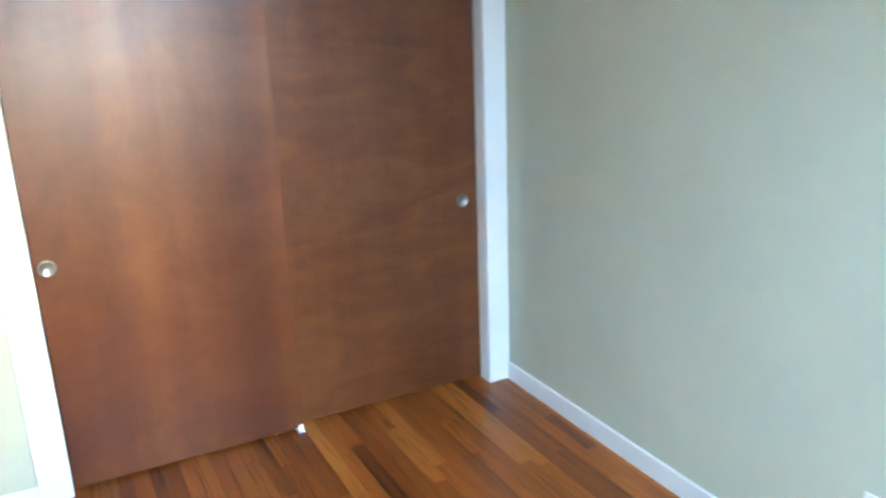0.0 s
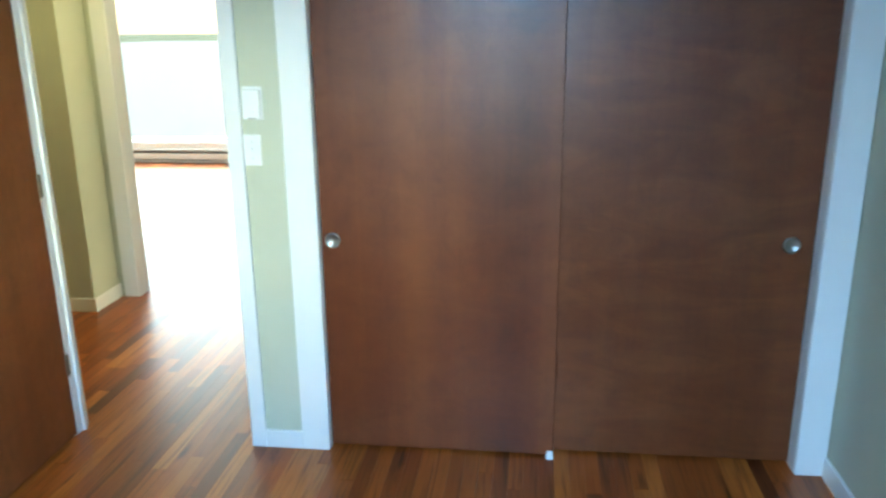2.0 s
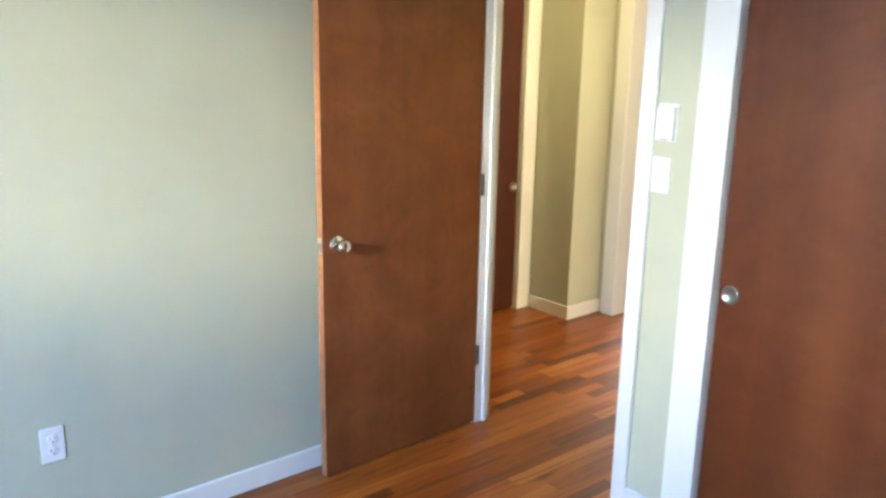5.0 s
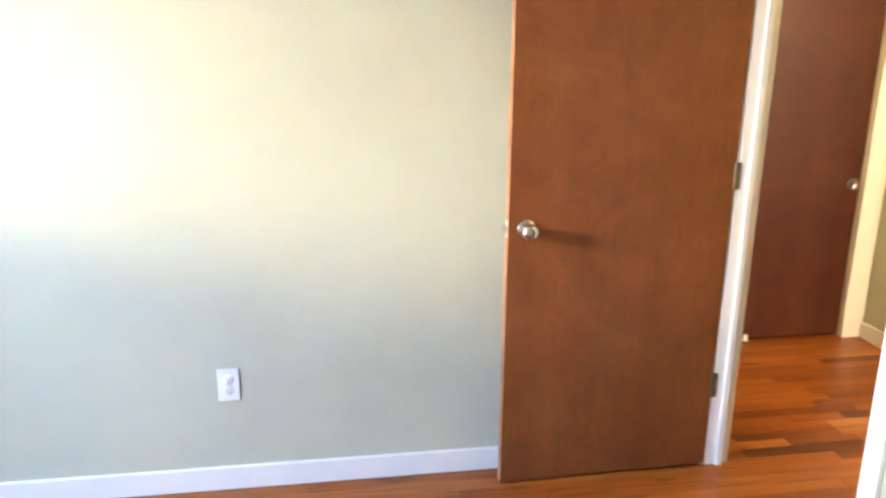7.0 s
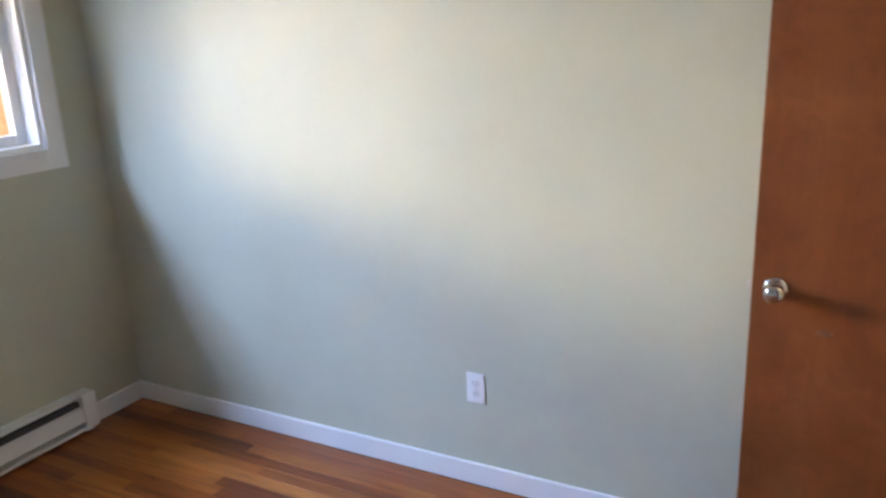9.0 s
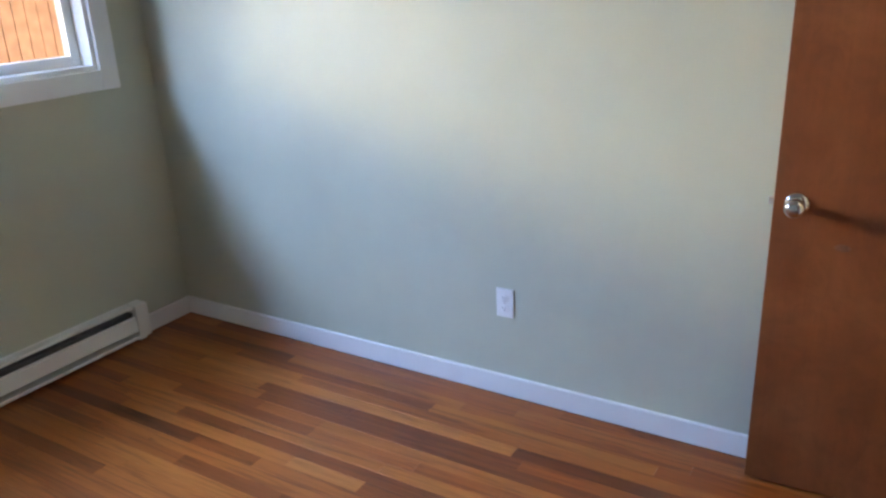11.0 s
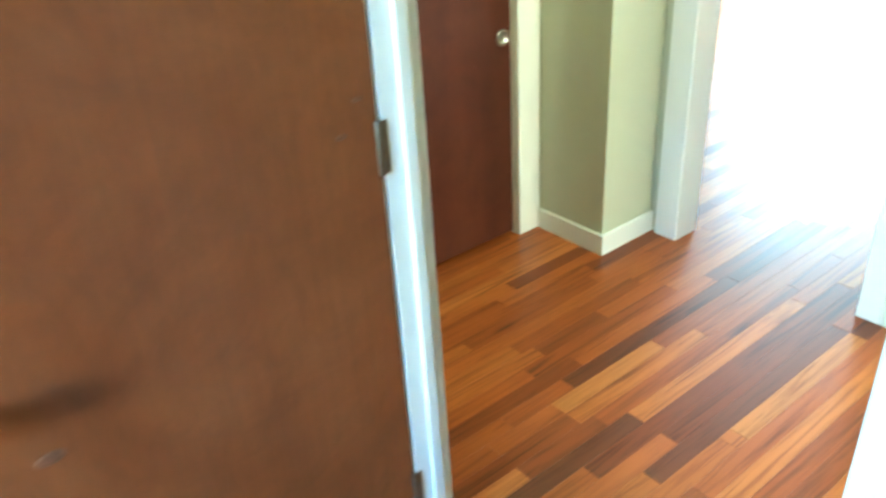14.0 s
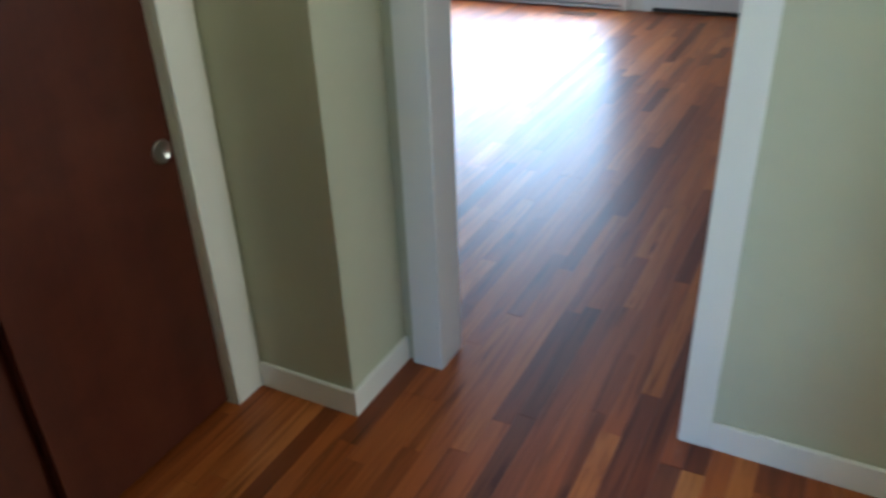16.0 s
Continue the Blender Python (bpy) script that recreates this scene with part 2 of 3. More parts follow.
def boxes(*rows, bev=0.0):
    bm = bmesh.new()
    for r in rows:
        box(*r, bev=bev, bm=bm)
    return bm


def lathe(profile, m=None, seg=28):
    """A turned solid round the z axis from (radius, height) pairs, then moved by m."""
    bm = bmesh.new()
    rings = []
    for r, z in profile:
        if r < 1e-5:
            rings.append([bm.verts.new((0, 0, z))])
        else:
            rings.append([bm.verts.new((r * math.cos(2 * math.pi * k / seg), r * math.sin(2 * math.pi * k / seg), z)) for k in range(seg)])
    for a, b in zip(rings, rings[1:]):
        for k in range(seg):
            q = [a[k % len(a)], a[(k + 1) % len(a)], b[(k + 1) % len(b)], b[k % len(b)]]
            q = [v for i, v in enumerate(q) if v not in q[:i]]
            if len(q) > 2:
                bm.faces.new(q)
    bmesh.ops.recalc_face_normals(bm, faces=bm.faces)
    for f in bm.faces:
        f.smooth = True
    if m is not None:
        bm.transform(m)
    return bm


def mesh_object(name, bm, material, smooth=False):
    me = bpy.data.meshes.new(name)
    if smooth:
        for f in bm.faces:
            f.smooth = True
    bm.to_mesh(me)
    bm.free()
    me.materials.append(material)
    return new(name, me)


def part(name, bm, material, parent, label="", smooth=False):
    ob = mesh_object(name, bm, material, smooth)
    ob.parent = parent
    if label:
        tagged(ob, label)
    return ob


def structure(name, bm, material, label, category):
    return tagged(mesh_object(name, bm, material), label, category, kind="structure")


def empty(name, m=None):
    ob = new(name)
    ob.empty_display_size = 0.1
    if m is not None:
        ob.matrix_world = m
    return ob


# ---- plan ----
W, L_ROOM = 3.085, 3.418          # bedroom width and length; x = 0 west wall, y = 0 closet wall
H = 2.44                         # ceiling
T = 0.072                        # inner wall thickness
DX0, DX1 = 0.10, 0.862           # bedroom doorway
CX0, CX1 = 1.188, 2.972          # closet opening
HEAD = 2.045
HX0, HX1 = -0.970, 0.926         # hall, west and east faces
HCY0, HCY1 = 0.255, 1.292        # hall closet opening
NY = 1.41                        # corner block, south face
NX = -0.628                      # corner block, east face
LY = 1.70                        # wall to the living room, hall face
LX0, LX1 = -0.494, 0.214         # doorway to the living room
EY0, EY1 = 0.86, 1.60            # doorway to the red-floored room
FY = 6.62                        # far wall of the living room
WX0, WX1, WZ0, WZ1 = 0.268, 2.32, 1.212, 2.06   # bedroom window opening
VX0, VX1, VZ0, VZ1 = -3.35, -1.40, 0.25, 2.15   # living-room window opening

# ---- walls, ceilings ----
structure("wall_north", boxes((-0.12, DX0 - 0.02, 0, T, 0, H), (DX0 - 0.02, DX1 + 0.02, 0, T, HEAD + 0.02, H), (DX1 + 0.02, CX0 - 0.02, 0, T, 0, H),
          (CX0 - 0.02, CX1 + 0.02, 0, T, HEAD + 0.02, H), (CX1 + 0.02, W, 0, T, 0, H)), M_WALL, "sage green painted wall with doorway and closet opening", "wall")
structure("wall_west", box(-0.12, 0, -L_ROOM, 0, 0, H), M_WALL, "sage green painted bedroom wall", "wall")
structure("wall_east", box(W, W + 0.12, -L_ROOM, 0.8, 0, H), M_WALL, "sage green painted bedroom side wall", "wall")
structure("wall_south", boxes((-0.12, WX0, -L_ROOM - 0.15, -L_ROOM, 0, H), (WX1, W + 0.12, -L_ROOM - 0.15, -L_ROOM, 0, H),
          (WX0, WX1, -L_ROOM - 0.15, -L_ROOM, 0, WZ0), (WX0, WX1, -L_ROOM - 0.15, -L_ROOM, WZ1, H)), M_WALL, "sage green painted wall below a window", "wall")
structure("ceiling", box(-4.2, 3.4, -L_ROOM - 0.3, FY + 0.3, H, H + 0.12), M_CEIL, "plain white painted ceiling", "ceiling")
structure("closet_walls", boxes((DX1 + 0.07, CX0 - 0.02, T, 0.72, 0, H), (CX0 - 0.02, W, 0.66, 0.76, 0, H)), M_WALL, "painted inner walls of the bedroom closet", "wall")
# hall
structure("wall_hall_west", boxes((HX0 - T, HX0, T, HCY0 - 0.02, 0, H), (HX0 - T, HX0, HCY0 - 0.02, HCY1 + 0.02, HEAD + 0.02, H), (HX0 - T, HX0, HCY1 + 0.02, NY, 0, H),
          (HX0 - 0.75, HX0 - 0.65, 0, NY, 0, H), (HX0 - 0.65, -0.12, 0, T, 0, H)), M_WALL, "sage green hall wall around a closet opening", "wall")
structure("wall_corner", box(HX0 - 0.75, NX, NY, LY + 0.115, 0, H), M_WALL, "sage green projecting wall corner in the hall", "wall")
structure("wall_hall_north", boxes((NX, LX0 - 0.02, LY, LY + 0.115, 0, H), (LX0 - 0.02, LX1 + 0.02, LY, LY + 0.115, HEAD + 0.02, H), (LX1 + 0.02, HX1 + 0.12, LY, LY + 0.115, 0, H)),
          M_WALL, "sage green hall wall with a doorway to the living room", "wall")
structure("wall_hall_east", boxes((HX1, HX1 + T, 0.76, EY0 - 0.02, 0, H), (HX1, HX1 + T, EY0 - 0.02, EY1 + 0.02, HEAD + 0.02, H), (HX1, HX1 + T, EY1 + 0.02, LY, 0, H)),
          M_WALL, "sage green hall wall with a doorway to a red-floored room", "wall")
# living room
structure("wall_far", boxes((-4.1, VX0, FY, FY + 0.15, 0, H), (VX0, VX1, FY, FY + 0.15, 0, VZ0), (VX0, VX1, FY, FY + 0.15, VZ1, H), (VX1, 2.3, FY, FY + 0.15, 0, H)),
          M_LIVING, "pale painted living-room wall with a wide window", "wall")
structure("wall_living_west", box(-4.2, -4.1, LY, FY + 0.15, 0, H), M_LIVING, "painted living-room side wall", "wall")
structure("wall_living_east", box(2.3, 2.4, LY + 0.115, FY + 0.15, 0, H), M_LIVING, "painted living-room side wall", "wall")
structure("wall_living_south", boxes((-4.1, HX0 - 0.75, LY, LY + 0.115, 0, H), (HX1 + 0.12, 3.0, LY + 0.5, LY + 0.615, 0, H), (HX1 + 0.12, HX1 + 0.22, LY + 0.115, LY + 0.5, 0, H)), M_LIVING, "painted living-room inner wall", "wall")
# red-floored room
# the opening in this unseen wall is assumed, behind the added lamp
structure("wall_bath_east", boxes((2.9, 3.0, 0.76, LY + 0.5, 0, 1.3), (2.9, 3.0, 0.76, LY + 0.5, 2.1, H), (2.9, 3.0, 0.76, 1.3, 1.3, 2.1), (2.9, 3.0, 2.1, LY + 0.5, 1.3, 2.1)), M_CEIL, "pale wall of the red-floored room", "wall")

# ---- trim ----
CAS = 0.018


def casing(name, rows, label):
    return structure(name, boxes(*rows, bev=0.004), M_TRIM, label, "trim")


def base_run(name, x0, x1, y0, y1, h=0.084):
    """Baseboard with an eased top edge."""
    bm = box(x0, x1, y0, y1, 0.0, h)
    top = [e for e in bm.edges if all(v.co.z > h - 0.001 for v in e.verts)]
    bmesh.ops.bevel(bm, geom=top, offset=0.005, segments=2, affect="EDGES", profile=0.5)
    return structure(name, bm, M_TRIM, "white painted wooden baseboard", "baseboard")


BT = 0.014
base_run("baseboard", 0, BT, -L_ROOM, -0.001)
base_run("baseboard", BT, 0.289, -L_ROOM, -L_ROOM + BT)
base_run("baseboard", W - BT, W, -L_ROOM, -CAS)
base_run("baseboard", 2.15, W - BT, -L_ROOM, -L_ROOM + BT)
base_run("baseboard", DX1 + 0.062, CX0 - 0.112, -BT, 0, 0.075)
base_run("baseboard", HX0 + CAS, NX + BT, NY - BT, NY)
base_run("baseboard", NX, NX + BT, NY, LY)
base_run("baseboard", LX1 + 0.077, HX1 - CAS, LY - BT, LY)
base_run("baseboard", -4.1, -3.5, FY - BT, FY)
base_run("baseboard", 0.0, 2.3, FY - BT, FY)
base_run("baseboard", HX0, DX0 - 0.07, T, T + BT)

# bedroom doorway: jamb lining, stops and casings
structure("door_frame", boxes((DX0 - 0.02, DX0, 0.0, T, 0, HEAD), (DX1, DX1 + 0.02, 0.0, T, 0, HEAD), (DX0 - 0.02, DX1 + 0.02, 0.0, T, HEAD, HEAD + 0.02),
          (DX0, DX0 + 0.011, 0.036, 0.058, 0, HEAD), (DX1 - 0.011, DX1, 0.036, 0.058, 0, HEAD), (DX0, DX1, 0.036, 0.058, HEAD - 0.011, HEAD), bev=0.002), M_TRIM,
          "white painted door jamb with a stop strip", "door frame")
casing("trim", [(DX1 + 0.004, DX1 + 0.064, -CAS, 0, 0, HEAD + 0.06)], "white painted doorway casing")
casing("trim", [(DX0 - 0.064, DX0 - 0.004, -CAS, 0, 0, HEAD + 0.06)], "white painted doorway casing")
casing("trim", [(DX0 - 0.064, DX1 + 0.064, -CAS - 0.001, 0, HEAD + 0.061, HEAD + 0.121)], "white painted head casing")
casing("trim", [(DX0 - 0.064, DX0 - 0.004, T, T + CAS, 0, HEAD + 0.06)], "white painted doorway casing")
casing("trim", [(DX1 + 0.004, DX1 + 0.066, T, T + CAS, 0, HEAD + 0.06)], "white painted doorway casing")
# bedroom closet casing and jambs
casing("trim", [(CX0 - 0.112, CX0, -CAS, 0, 0, HEAD + 0.05)], "white painted closet casing board")
casing("trim", [(CX1, W - 0.004, -CAS, 0, 0, HEAD + 0.05)], "white painted closet casing board")
casing("trim", [(CX0 - 0.112, W - 0.004, -CAS - 0.001, 0, HEAD + 0.051, HEAD + 0.14)], "white painted closet head casing")
structure("closet_frame", boxes((CX0 - 0.02, CX0, 0.0, 0.11, 0, HEAD), (CX1, CX1 + 0.02, 0.0, 0.11, 0, HEAD), (CX0 - 0.02, CX1 + 0.02, 0, 0.11, HEAD, HEAD + 0.02)), M_TRIM,
          "white painted closet jamb", "door frame")
# hall closet casing
casing("trim", [(HX0, HX0 + CAS, HCY1, NY - 0.004, 0, HEAD + 0.05)], "cream painted hall closet casing")
casing("trim", [(HX0, HX0 + CAS, HCY0 - 0.09, HCY0, 0, HEAD + 0.05)], "cream painted hall closet casing")
casing("trim", [(HX0, HX0 + CAS + 0.001, HCY0 - 0.09, NY - 0.004, HEAD + 0.051, HEAD + 0.14)], "cream painted hall closet head casing")
structure("closet_frame", boxes((HX0 - 0.11, HX0, HCY0 - 0.02, HCY0, 0, HEAD), (HX0 - 0.11, HX0, HCY1, HCY1 + 0.02, 0, HEAD), (HX0 - 0.11, HX0, HCY0 - 0.02, HCY1 + 0.02, HEAD, HEAD + 0.02)), M_TRIM,
          "white painted hall closet jamb", "door frame")
# living-room doorway
casing("trim", [(LX0 - 0.098, LX0 + 0.002, LY - CAS, LY, 0, HEAD + 0.06)], "white painted doorway casing")
casing("trim", [(LX1 - 0.002, LX1 + 0.076, LY - CAS, LY, 0, HEAD + 0.06)], "white painted doorway casing")
casing("trim", [(LX0 - 0.098, LX1 + 0.076, LY - CAS - 0.001, LY, HEAD + 0.061, HEAD + 0.14)], "white painted head casing")
structure("door_frame", boxes((LX0 - 0.02, LX0, LY, LY + 0.115, 0, HEAD), (LX1, LX1 + 0.02, LY, LY + 0.115, 0, HEAD), (LX0 - 0.02, LX1 + 0.02, LY, LY + 0.115, HEAD, HEAD + 0.02)), M_TRIM,
          "white painted lining of the living-room doorway", "door frame")
# doorway to the red-floored room
casing("trim", [(HX1 - CAS, HX1, EY1 + 0.004, LY - 0.012, 0, HEAD + 0.06)], "white painted doorway casing")
casing("trim", [(HX1 - CAS, HX1, EY0 - 0.08, EY0 - 0.004, 0, HEAD + 0.06)], "white painted doorway casing")
structure("door_frame", boxes((HX1, HX1 + T, EY1, EY1 + 0.02, 0, HEAD), (HX1, HX1 + T, EY0 - 0.02, EY0, 0, HEAD), (HX1, HX1 + T, EY0 - 0.02, EY1 + 0.02, HEAD, HEAD + 0.02), bev=0.002), M_TRIM, "white painted door jamb", "door frame")


# ---- sliding closet doors ----
def finger_pull(r=0.030):
    return lathe([(0, 0.0005), (r * 0.62, 0.001), (r * 0.74, 0.0045), (r * 0.9, 0.006), (r, 0.004), (r * 1.02, 0.0), (r * 0.9, -0.004)])


def sliding_door(x0, x1, face, z0, z1, material, pull_x, pull_z, m, label, group):
    """A flush slab in its own frame: x along the opening, front face at y = face, looking to -y. m places it."""
    ob = empty("closet_door", m)
    part("slab", box(x0, x1, face, face + 0.032, z0, z1, 0.002), material, ob)
    cup = finger_pull()
    cup.transform(pose(pull_x, face - 0.001, pull_z, 90, 0, 0))
    part("finger_pull", cup, M_PULL, ob, "round satin nickel finger pull")
    return tagged(ob, label, "closet door", group)


GB = "bedroom closet doors"
sliding_door(CX0 + 0.003, 2.075, 0.018, 0.012, HEAD - 0.01, M_CLOSET_A, CX0 + 0.045, 0.866, Matrix(), "reddish-brown mahogany veneer sliding closet door, the front one", GB)
sliding_door(2.035, CX1 - 0.003, 0.060, 0.012, HEAD - 0.01, M_CLOSET_B, CX1 - 0.080, 0.873, Matrix(), "reddish-brown mahogany veneer sliding closet door, the rear one", GB)
GHC = "hall closet doors"
HM = Matrix.Translation((HX0, 0, 0)) @ pose(0, 0, 0, 0, 0, 90)   # local x -> world y, local -y -> world +x
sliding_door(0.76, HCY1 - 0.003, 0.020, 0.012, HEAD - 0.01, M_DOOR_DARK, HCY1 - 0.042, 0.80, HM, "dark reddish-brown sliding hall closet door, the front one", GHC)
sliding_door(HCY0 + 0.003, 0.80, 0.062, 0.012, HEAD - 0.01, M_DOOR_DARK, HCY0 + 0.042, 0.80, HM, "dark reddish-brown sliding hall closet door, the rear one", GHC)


def floor_guide(m):
    ob = tagged(empty("floor_guide", m), "small white plastic sliding door guide on the floor", "door guide")
    part("base", box(-0.016, 0.016, -0.022, 0.06, 0.0, 0.004, 0.001), M_PLASTIC, ob)
    part("fin", box(-0.012, 0.012, -0.016, -0.008, 0.004, 0.032, 0.003), M_PLASTIC, ob)
    return ob


floor_guide(pose(2.062, 0.022, 0.0))
floor_guide(Matrix.Translation((HX0 - 0.03, 0.775, 0.0)) @ pose(0, 0, 0, 0, 0, 90))


# ---- hinged flush doors ----
def flush_door(width, m, label, material, dings=(), hinge_heights=(0.319, 1.062, 1.83)):
    """Hinge edge at the local origin, leaf along -y, visible face at x = 0 looking to +x. m places it."""
    ob = empty("door_1", m)
    th = 0.035
    part("slab", box(-th, 0, -width, -0.003, 0.010, HEAD - 0.006, 0.0015), material, ob)
    part("latch_edge", box(-th + 0.001, -0.001, -width - 0.0015, -width, 0.012, HEAD - 0.008), M_EDGE, ob, "paler unstained door edge")
    ky = -width + 0.058
    for side, turn in ((0.0, 90), (-th, -90)):
        rm = pose(side, ky, 0.908, 0, turn, 0)
        part("rose", lathe([(0, 0.0), (0.032, 0.0), (0.033, 0.003), (0.030, 0.007), (0.016, 0.010), (0.0, 0.010)], rm), M_CHROME, ob)
        part("knob", lathe([(0.0, 0.009), (0.012, 0.009), (0.0115, 0.024), (0.013, 0.029), (0.021, 0.034), (0.0265, 0.042), (0.0275, 0.050),
                            (0.0245, 0.059), (0.017, 0.064), (0.009, 0.0655), (0.0, 0.066)], rm), M_CHROME, ob, "polished nickel door knob")
    part("latch_plate", box(-th / 2 - 0.012, -th / 2 + 0.012, -width - 0.0032, -width - 0.0015, 0.880, 0.937, 0.0005), M_SATIN, ob)
    part("latch_bolt", box(-th / 2 - 0.006, -th / 2 + 0.006, -width - 0.016, -width - 0.003, 0.898, 0.919, 0.002), M_SATIN, ob)
    for z in hinge_heights:
        h = part("hinge", boxes((0.0005, 0.0030, -0.0026, 0.013, z - 0.044, z + 0.044), bev=0.0006), M_HINGE, ob, "dark aged metal hinge")
        part("knuckle", lathe([(0, -0.046), (0.005, -0.046), (0.006, -0.043), (0.006, 0.043), (0.005, 0.046), (0, 0.046)], pose(0.001, -0.004, z), 14), M_HINGE, h)
    for dy, dz, r in dings:
        part("dent", lathe([(0, 0.0008), (r * 0.6, 0.0010), (r, 0.0003), (r * 1.05, -0.0005)], pose(0.0, dy, dz, 0, 90, 0) @ Matrix.Diagonal((0.7, 1.5, 1, 1)), 16), M_DENT, ob, "small chipped dent in the veneer")
    return tagged(ob, label, "door", kind="structure")


d1 = flush_door(0.762, pose(DX0 + 0.001, -0.004, 0, 0, 0, 1.4), "open reddish-brown flush wooden door with a nickel knob", M_DOOR, ((-0.578, 0.797, 0.014), (-0.20, 0.19, 0.006), (-0.035, 1.15, 0.006), (-0.070, 1.10, 0.007)))
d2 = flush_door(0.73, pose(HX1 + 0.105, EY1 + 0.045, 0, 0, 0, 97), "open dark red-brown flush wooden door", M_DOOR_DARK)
part("strike_plate", box(DX1 - 0.0022, DX1 - 0.0002, 0.004, 0.034, 0.875, 0.942, 0.0004), M_SATIN, tagged(empty("strike"), "satin metal strike plate on the door jamb", "strike plate"))


# ---- wall devices ----
def thermostat(m):
    ob = tagged(empty("thermostat", m), "white plastic wall thermostat beside the closet casing", "thermostat")
    part("back_plate", box(-0.037, 0.037, -0.006, 0.0, -0.058, 0.060, 0.002), M_PLASTIC, ob)
    part("cover", box(-0.033, 0.033, -0.026, -0.006, -0.056, 0.050, 0.005), M_PLASTIC, ob)
    part("dial", lathe([(0, 0.003), (0.006, 0.003), (0.0065, 0.0), (0.0065, -0.002)], pose(0.004, -0.026, -0.030, 90, 0, 0), 18), M_PLASTIC, ob)
    part("scale", box(-0.012, 0.018, -0.0268, -0.026, -0.052, -0.0495), M_FIN, ob)
    return ob


def switch(m):
    ob = tagged(empty("light_switch", m), "white plastic toggle light switch plate", "light switch")
    part("plate", box(-0.035, 0.035, -0.006, 0.0, -0.057, 0.057, 0.0025), M_PLASTIC, ob)
    part("toggle_surround", box(-0.006, 0.006, -0.0075, -0.006, -0.013, 0.013, 0.0004), M_PLASTIC, ob)
    part("toggle", box(-0.004, 0.004, -0.017, -0.007, 0.000, 0.010, 0.0015), M_PLASTIC, ob)
    for z in (-0.030, 0.030):
        part("screw", lathe([(0, 0.0012), (0.003, 0.001), (0.0034, 0.0)], pose(0, -0.006, z, 90, 0, 0), 12), M_SATIN, ob)
    return ob


def outlet(m):
    ob = tagged(empty("wall_outlet", m), "white plastic duplex wall outlet above the baseboard", "outlet")
    part("plate", box(-0.035, 0.035, -0.006, 0.0, -0.057, 0.057, 0.0025), M_PLASTIC, ob)
    for z in (-0.0195, 0.0195):
        r = part("receptacle", lathe([(0, 0.0025), (0.0155, 0.0025), (0.017, 0.0015), (0.0172, 0.0)], pose(0, -0.006, z, 90, 0, 0), 24), M_PLASTIC, ob)
        part("slot", box(-0.0075, -0.0055, -0.0092, -0.0084, z - 0.001, z + 0.008), M_SLOT, r)
        part("slot", box(0.0055, 0.0075, -0.0092, -0.0084, z - 0.000, z + 0.007), M_SLOT, r)
        part("ground_hole", lathe([(0, 0.0007), (0.0024, 0.0007), (0.0024, 0.0)], pose(0, -0.0084, z - 0.0075, 90, 0, 0), 10), M_SLOT, r)
    part("screw", lathe([(0, 0.0012), (0.003, 0.001), (0.0034, 0.0)], pose(0, -0.006, 0, 90, 0, 0), 12), M_SATIN, ob)
    return ob


thermostat(pose(0.970, 0, 1.375))
switch(pose(0.956, 0, 1.207))
outlet(pose(0, -1.664, 0.382, 0, 0, 90))
outlet(pose(W, -1.822, 0.334, 0, 0, -90))


# ---- baseboard heaters ----
def heater(x0, x1, m, label):
    """Front looks to +y in its own frame, wall at y = 0."""
    ob = tagged(empty("baseboard_heater", m), label, "heater")
    part("back_panel", box(x0, x1, 0.0, 0.006, 0.02, 0.175), M_HEATER, ob)
    top = box(x0, x1, 0.004, 0.052, 0.160, 0.172, 0.002)
    part("top_cover", top, M_HEATER, ob)
    bm = bmesh.new()
    prof = [(0.055, 0.052), (0.066, 0.056), (0.062, 0.118), (0.050, 0.124), (0.047, 0.120), (0.058, 0.112), (0.062, 0.062), (0.053, 0.058)]
    ends = [[bm.verts.new((x, y, z)) for y, z in prof] for x in (x0 + 0.01, x1 - 0.01)]
    for k in range(len(prof)):
        j = (k + 1) % len(prof)
        bm.faces.new((ends[0][k], ends[0][j], ends[1][j], ends[1][k]))
    bm.faces.new(ends[0]), bm.faces.new(ends[1])
    bmesh.ops.recalc_face_normals(bm, faces=bm.faces)
    part("front_panel", bm, M_HEATER, ob)
    part("bottom_lip", box(x0, x1, 0.004, 0.070, 0.018, 0.032, 0.002), M_HEATER, ob)
    part("element", box(x0 + 0.02, x1 - 0.02, 0.008, 0.042, 0.062, 0.140), M_FIN, ob, "dark finned heating element")
    for x in (x0, x1):
        part("end_cap", box(x - 0.004, x + 0.060, 0.0, 0.071, 0.018, 0.176, 0.004) if x == x0 else box(x - 0.060, x + 0.004, 0.0, 0.071, 0.018, 0.176, 0.004), M_HEATER, ob)
    for x in (x0 + 0.03, x1 - 0.03):
        part("foot", box(x - 0.02, x + 0.02, 0.0, 0.05, 0.0, 0.018), M_HEATER, ob)
    return ob


heater(0.294, 2.10, pose(0, -L_ROOM, 0), "white enamel electric baseboard heater under the window")
heater(1.30, 3.45, pose(0, FY, 0, 0, 0, 180), "white enamel baseboard heater along the living-room wall")


